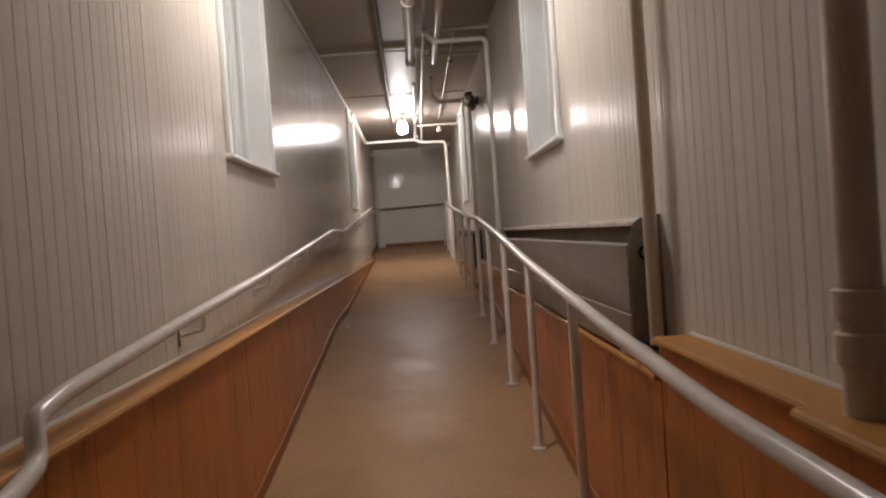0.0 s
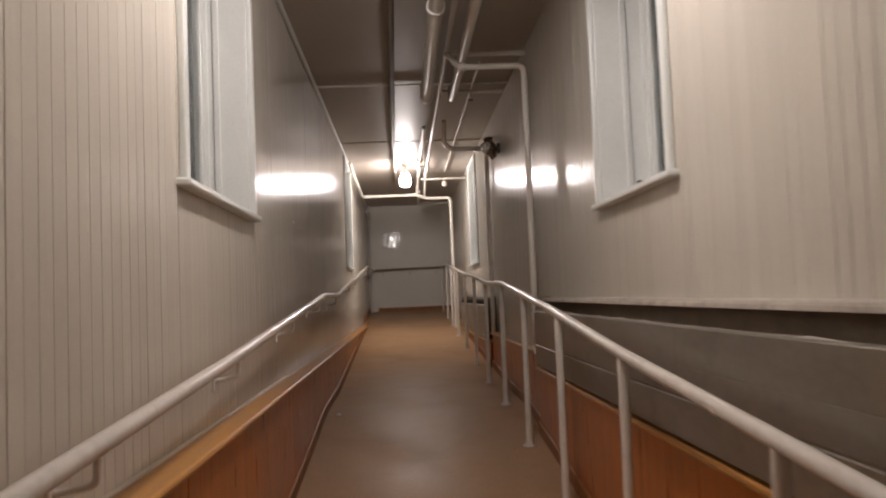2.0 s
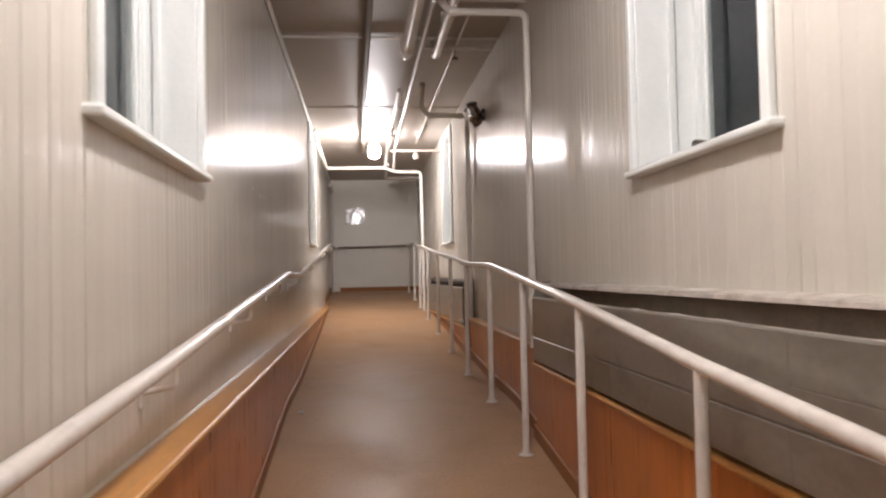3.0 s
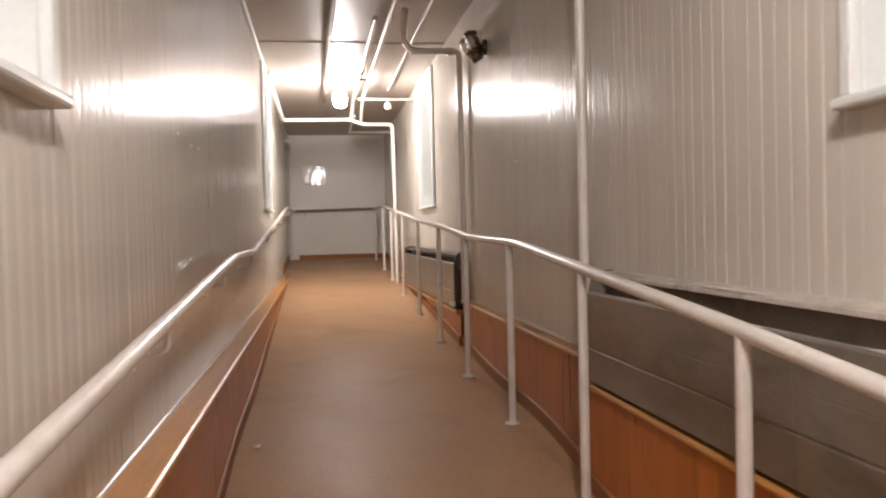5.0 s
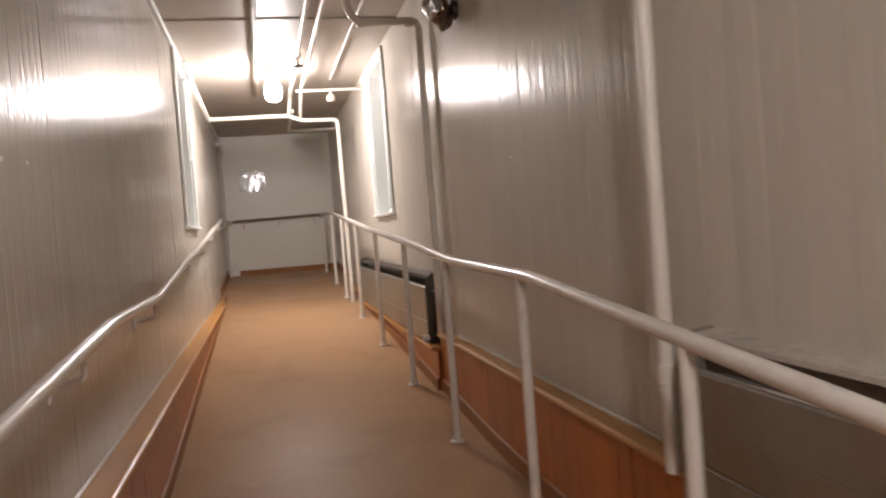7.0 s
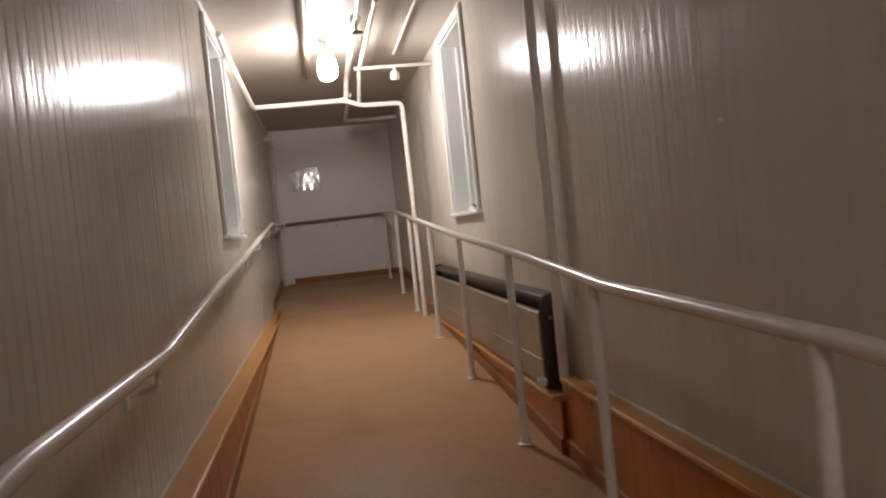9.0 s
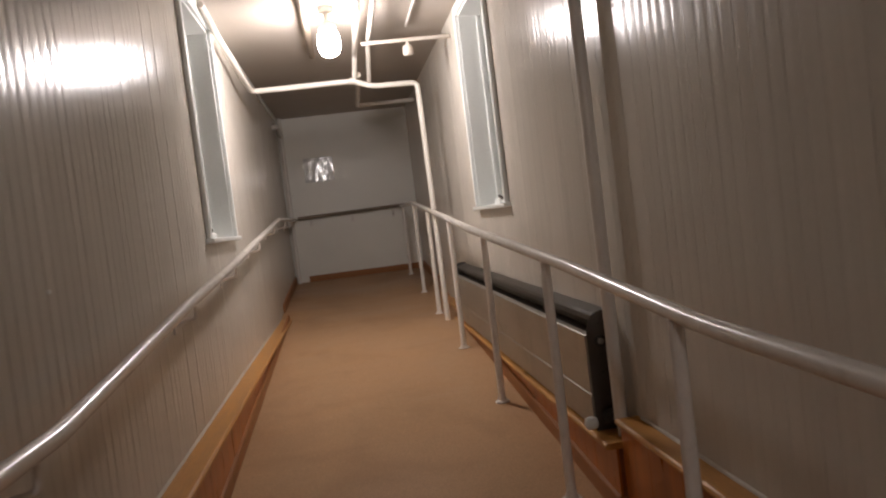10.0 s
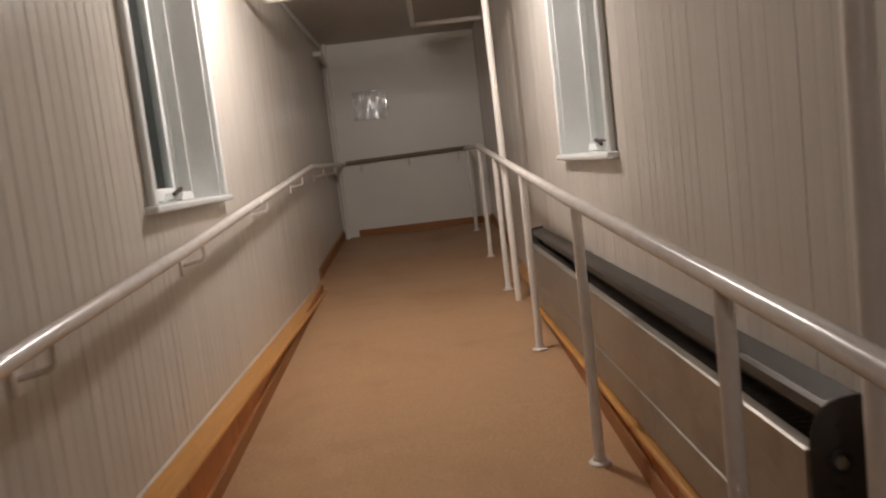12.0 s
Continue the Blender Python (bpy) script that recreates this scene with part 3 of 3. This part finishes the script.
# ceiling battens
pipe([(LEFT + 0.002, 8.94, 3.645), (RIGHT - 0.002, 8.94, 3.645)], 0.011, "thin cream conduit crossing the ceiling", 0.0)
for y in (6.1, 11.8):
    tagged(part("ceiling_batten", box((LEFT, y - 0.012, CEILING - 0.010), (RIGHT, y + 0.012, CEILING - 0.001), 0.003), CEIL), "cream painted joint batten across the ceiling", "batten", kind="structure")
tagged(part("crown_trim", box((LEFT + 0.001, BACK, CEILING - 0.05), (LEFT + 0.03, END, CEILING - 0.001), 0.01), WHITE), "white painted corner moulding under the ceiling", "trim", kind="structure")

# ---- lamps ----
def jar_lamp(at, glow):
    """An opal glass jar in a cast holder on a short stem."""
    lamp = thing("jar_lamp", "lit opal glass jar lamp hanging below the ceiling", "lamp", at, "ceiling jar lamps")
    lit = glow_material("lit_opal_glass", WARM, glow)
    part("jar", lathe([(0.03, 0.105), (0.06, 0.10), (0.076, 0.075), (0.083, 0.03), (0.081, -0.025), (0.068, -0.062), (0.04, -0.084), (0.01, -0.09)], n=24), lit, lamp, "glowing opal glass jar", smooth=True)
    part("holder", lathe([(0.05, 0.106), (0.066, 0.11), (0.062, 0.15), (0.03, 0.17), (0.016, 0.18), (0.016, 0.225), (0.05, 0.235), (0.055, CEILING - at[2] - 0.001)], n=20), PIPE, lamp, smooth=True)
    return lamp


for at, glow in JARS:
    jar_lamp(at, glow)

# ---- wrapped spotlight on the wall ----
spot = thing("wall_spotlight", "dark bronze wall spotlight wrapped in crumpled silver foil", "spotlight", (0.93, 9.85, 3.16))
part("base", lathe([(0.058, -0.012), (0.06, 0.0), (0.056, 0.016), (0.03, 0.024)], (0.008, 0, 0.01), Matrix.Rotation(radians(-90), 4, "Y"), 18), DARKMETAL, spot, smooth=True)
part("arm", tube([(0.0, 0, 0.01), (-0.05, -0.01, 0.0), (-0.08, -0.02, 0.01)], 0.018, 10, 0.02), DARKMETAL, spot, smooth=True)
lean = Matrix.Rotation(radians(14), 4, "X") @ Matrix.Rotation(radians(-12), 4, "Y")
shell = part("housing", lathe([(0.006, -0.125), (0.018, -0.12), (0.03, -0.085), (0.062, -0.05), (0.072, 0.0), (0.066, 0.05), (0.048, 0.075), (0.05, 0.10), (0.03, 0.115), (0.01, 0.118)], (-0.085, 0.0, 0.01), lean, 9), BRONZE, spot, "faceted dark bronze housing")
part("cap", lathe([(0.052, 0.094), (0.056, 0.098), (0.054, 0.112), (0.02, 0.126)], (-0.085, 0.0, 0.01), lean, 14), DARKMETAL, shell, smooth=True)
part("clamp", box((-0.045, -0.055, -0.09), (-0.02, 0.055, -0.03), 0.008), DARKMETAL, shell)


def crumpled(at, size, seed):
    """A lump of creased foil with sharp facets."""
    bm = bmesh.new()
    bmesh.ops.create_icosphere(bm, subdivisions=2, radius=1.0)
    for v in bm.verts:
        k = 1 + 0.42 * noise.noise(v.co * 2.3 + Vector((seed, 0, 0))) + 0.2 * noise.noise(v.co * 5.7 + Vector((0, seed, 0)))
        v.co = Vector(at) + Vector((v.co.x * size[0], v.co.y * size[1], v.co.z * size[2])) * k
    return bm


part("foil_cover", crumpled((-0.13, -0.045, 0.012), (0.062, 0.05, 0.066), 3.1), CHROME, spot, "crumpled silver foil")
part("foil_cover", crumpled((-0.05, -0.05, -0.06), (0.04, 0.035, 0.04), 8.4), BRONZE, spot, "crumpled brown foil")

# ---- notice on the end wall ----
notice = thing("notice", "crumpled clear plastic sleeve with a notice taped to the wall", "notice", (-0.40, END - 0.004, 2.885))
bm = bmesh.new()
nx, nz = 14, 10
grid = [[bm.verts.new((-0.21 + 0.42 * i / nx, -0.006 - 0.012 * abs(noise.noise((i * 0.22, j * 0.45, 3.3))) - 0.006 * abs(noise.noise((i * 0.7, j * 1.1, 7.1))), -0.175 + 0.35 * j / nz)) for j in range(nz + 1)] for i in range(nx + 1)]
for i in range(nx):
    for j in range(nz):
        bm.faces.new((grid[i][j], grid[i + 1][j], grid[i + 1][j + 1], grid[i][j + 1]))
part("sleeve", bm, SLEEVE, notice, smooth=True)
part("sheet", box((-0.15, -0.002, -0.12), (0.15, 0.0, 0.12)), ENDPAINT, notice)

# ---- boards of walls and wainscot ----
def board_mesh(height, mat, sign, bevel, width=BOARD, depth=0.0115, gap=0.0006):
    """One tongue and groove board, foot at the origin, its face towards sign along x."""
    h = width / 2 - gap
    prof = [(-0.004, -h), (depth - bevel * 0.7, -h), (depth, -h + bevel), (depth + 0.0004, 0), (depth, h - bevel), (depth - bevel * 0.7, h), (-0.004, h)]
    me = bpy.data.meshes.new("board")
    verts = [(sign * x, y, z) for z in (0.0, height) for x, y in prof]
    faces = [(i, i + 1, 7 + i + 1, 7 + i) for i in range(6)] + [(0, 6, 5, 4, 3, 2, 1), (7, 8, 9, 10, 11, 12, 13)]
    if sign > 0:
        faces = [f[::-1] for f in faces]
    me.from_pydata(verts, [], faces)
    me.materials.append(mat)
    return me


def boards(wall, sign, x, y0, y1, z0, z1, mat, name="board", jitter=0.3, bevel=0.0026, width=BOARD):
    kinds = [board_mesh(z1 - z0, mat, sign, bevel * k, width) for k in (0.3, 0.55, 0.8, 1.15)]
    count = max(1, round((y1 - y0) / width))
    step = (y1 - y0) / count
    for i in range(count):
        ob = new(name, random.choice(kinds))
        ob.parent = wall
        ob.location = (x + random.uniform(-0.0006, 0.0006), y0 + step * (i + 0.5), z0)
        ob.rotation_euler = (0, 0, radians(random.uniform(-jitter, jitter)))
        ob.scale = (1, step / width, 1)


for wall, sign, x in ((wall_left, 1, LEFT - 0.0115), (wall_right, -1, RIGHT + 0.0115)):
    y = -0.5
    for a, b in WINDOWS[sign * -1]:
        if a < 6:
            boards(wall, sign, x, y, a, 1.07, CEILING, PAINT, bevel=0.0022)
        else:
            # open joints up to the pipe, painted-over ones past it
            boards(wall, sign, x, y, 7.36, 1.07, CEILING, PAINT, bevel=0.0036)
            boards(wall, sign, x, 7.36, a, 1.07, CEILING, PAINT, bevel=0.001 if sign < 0 else 0.002)
        boards(wall, sign, x, a, b, 1.07, SILL - 0.03, PAINT)
        boards(wall, sign, x, a, b, HEAD + 0.02, CEILING, PAINT)
        y = b
    boards(wall, sign, x, y, END, 1.07, CEILING, PAINT, bevel=0.0012)

wainscot_left = tagged(part("wainscot_left", box((LEFT, -1.0, -0.15), (LFACE - 0.011, 16.7, LEDGE - 0.03)), WOODGAP), "orange varnished fir plank wainscot beside the ramp", "wainscot", kind="structure")
boards(wainscot_left, 1, LFACE - 0.0115, -0.8, 16.4, -0.1, LEDGE - 0.028, WOOD, "plank", 0.15, 0.001, 0.145)
for y0, y1, face, z in RUNS:
    w = tagged(part("wainscot_right", box((face + 0.011, y0, -0.15), (RIGHT, y1, z - 0.03)), WOODGAP), "orange varnished fir plank wainscot beside the ramp", "wainscot", kind="structure")
    boards(w, -1, face + 0.0115, y0, y1, -0.1, z - 0.028, WOOD, "plank", 0.15, 0.001, 0.145)

# ---- litter ----
bm = bmesh.new()
bmesh.ops.create_icosphere(bm, subdivisions=2, radius=0.02)
for v in bm.verts:
    v.co *= 1 + 0.55 * noise.noise(v.co * 90)
    v.co.z = v.co.z * 0.45 + 0.006
scrap = tagged(part("paper_scrap", bm, WHITE), "tiny crumpled white paper scrap on the floor", "litter")
scrap.location = (-0.72, 8.1, ground(8.1) + 0.002)


def chip(x, y, z, size, side):
    """A flake of paint lifted off the wall."""
    bm = bmesh.new()
    ring = [bm.verts.new((0.0015 * side, size * (0.7 + 0.5 * random.random()) * math.cos(a), 0.5 * size * (0.7 + 0.5 * random.random()) * math.sin(a))) for a in (k * math.pi / 4 for k in range(8))]
    back = [bm.verts.new((-0.004 * side, v.co.y, v.co.z)) for v in ring]
    bm.faces.new(ring)
    for k in range(8):
        bm.faces.new((ring[k], ring[(k + 1) % 8], back[(k + 1) % 8], back[k]))
    ob = tagged(part("paint_chip", bm, WHITE), "small pale paint chip on the glossy wall", "paint chip", "paint chips on the walls")
    ob.location = (x, y, z)


for y, z in ((7.22, 2.18), (7.56, 2.17), (7.8, 2.18), (9.9, 1.96)):
    chip(LEFT + 0.001, y, z, 0.016, 1)
for y, z in ((8.99, 2.21), (9.48, 2.6)):
    chip(RIGHT - 0.001, y, z, 0.014, -1)
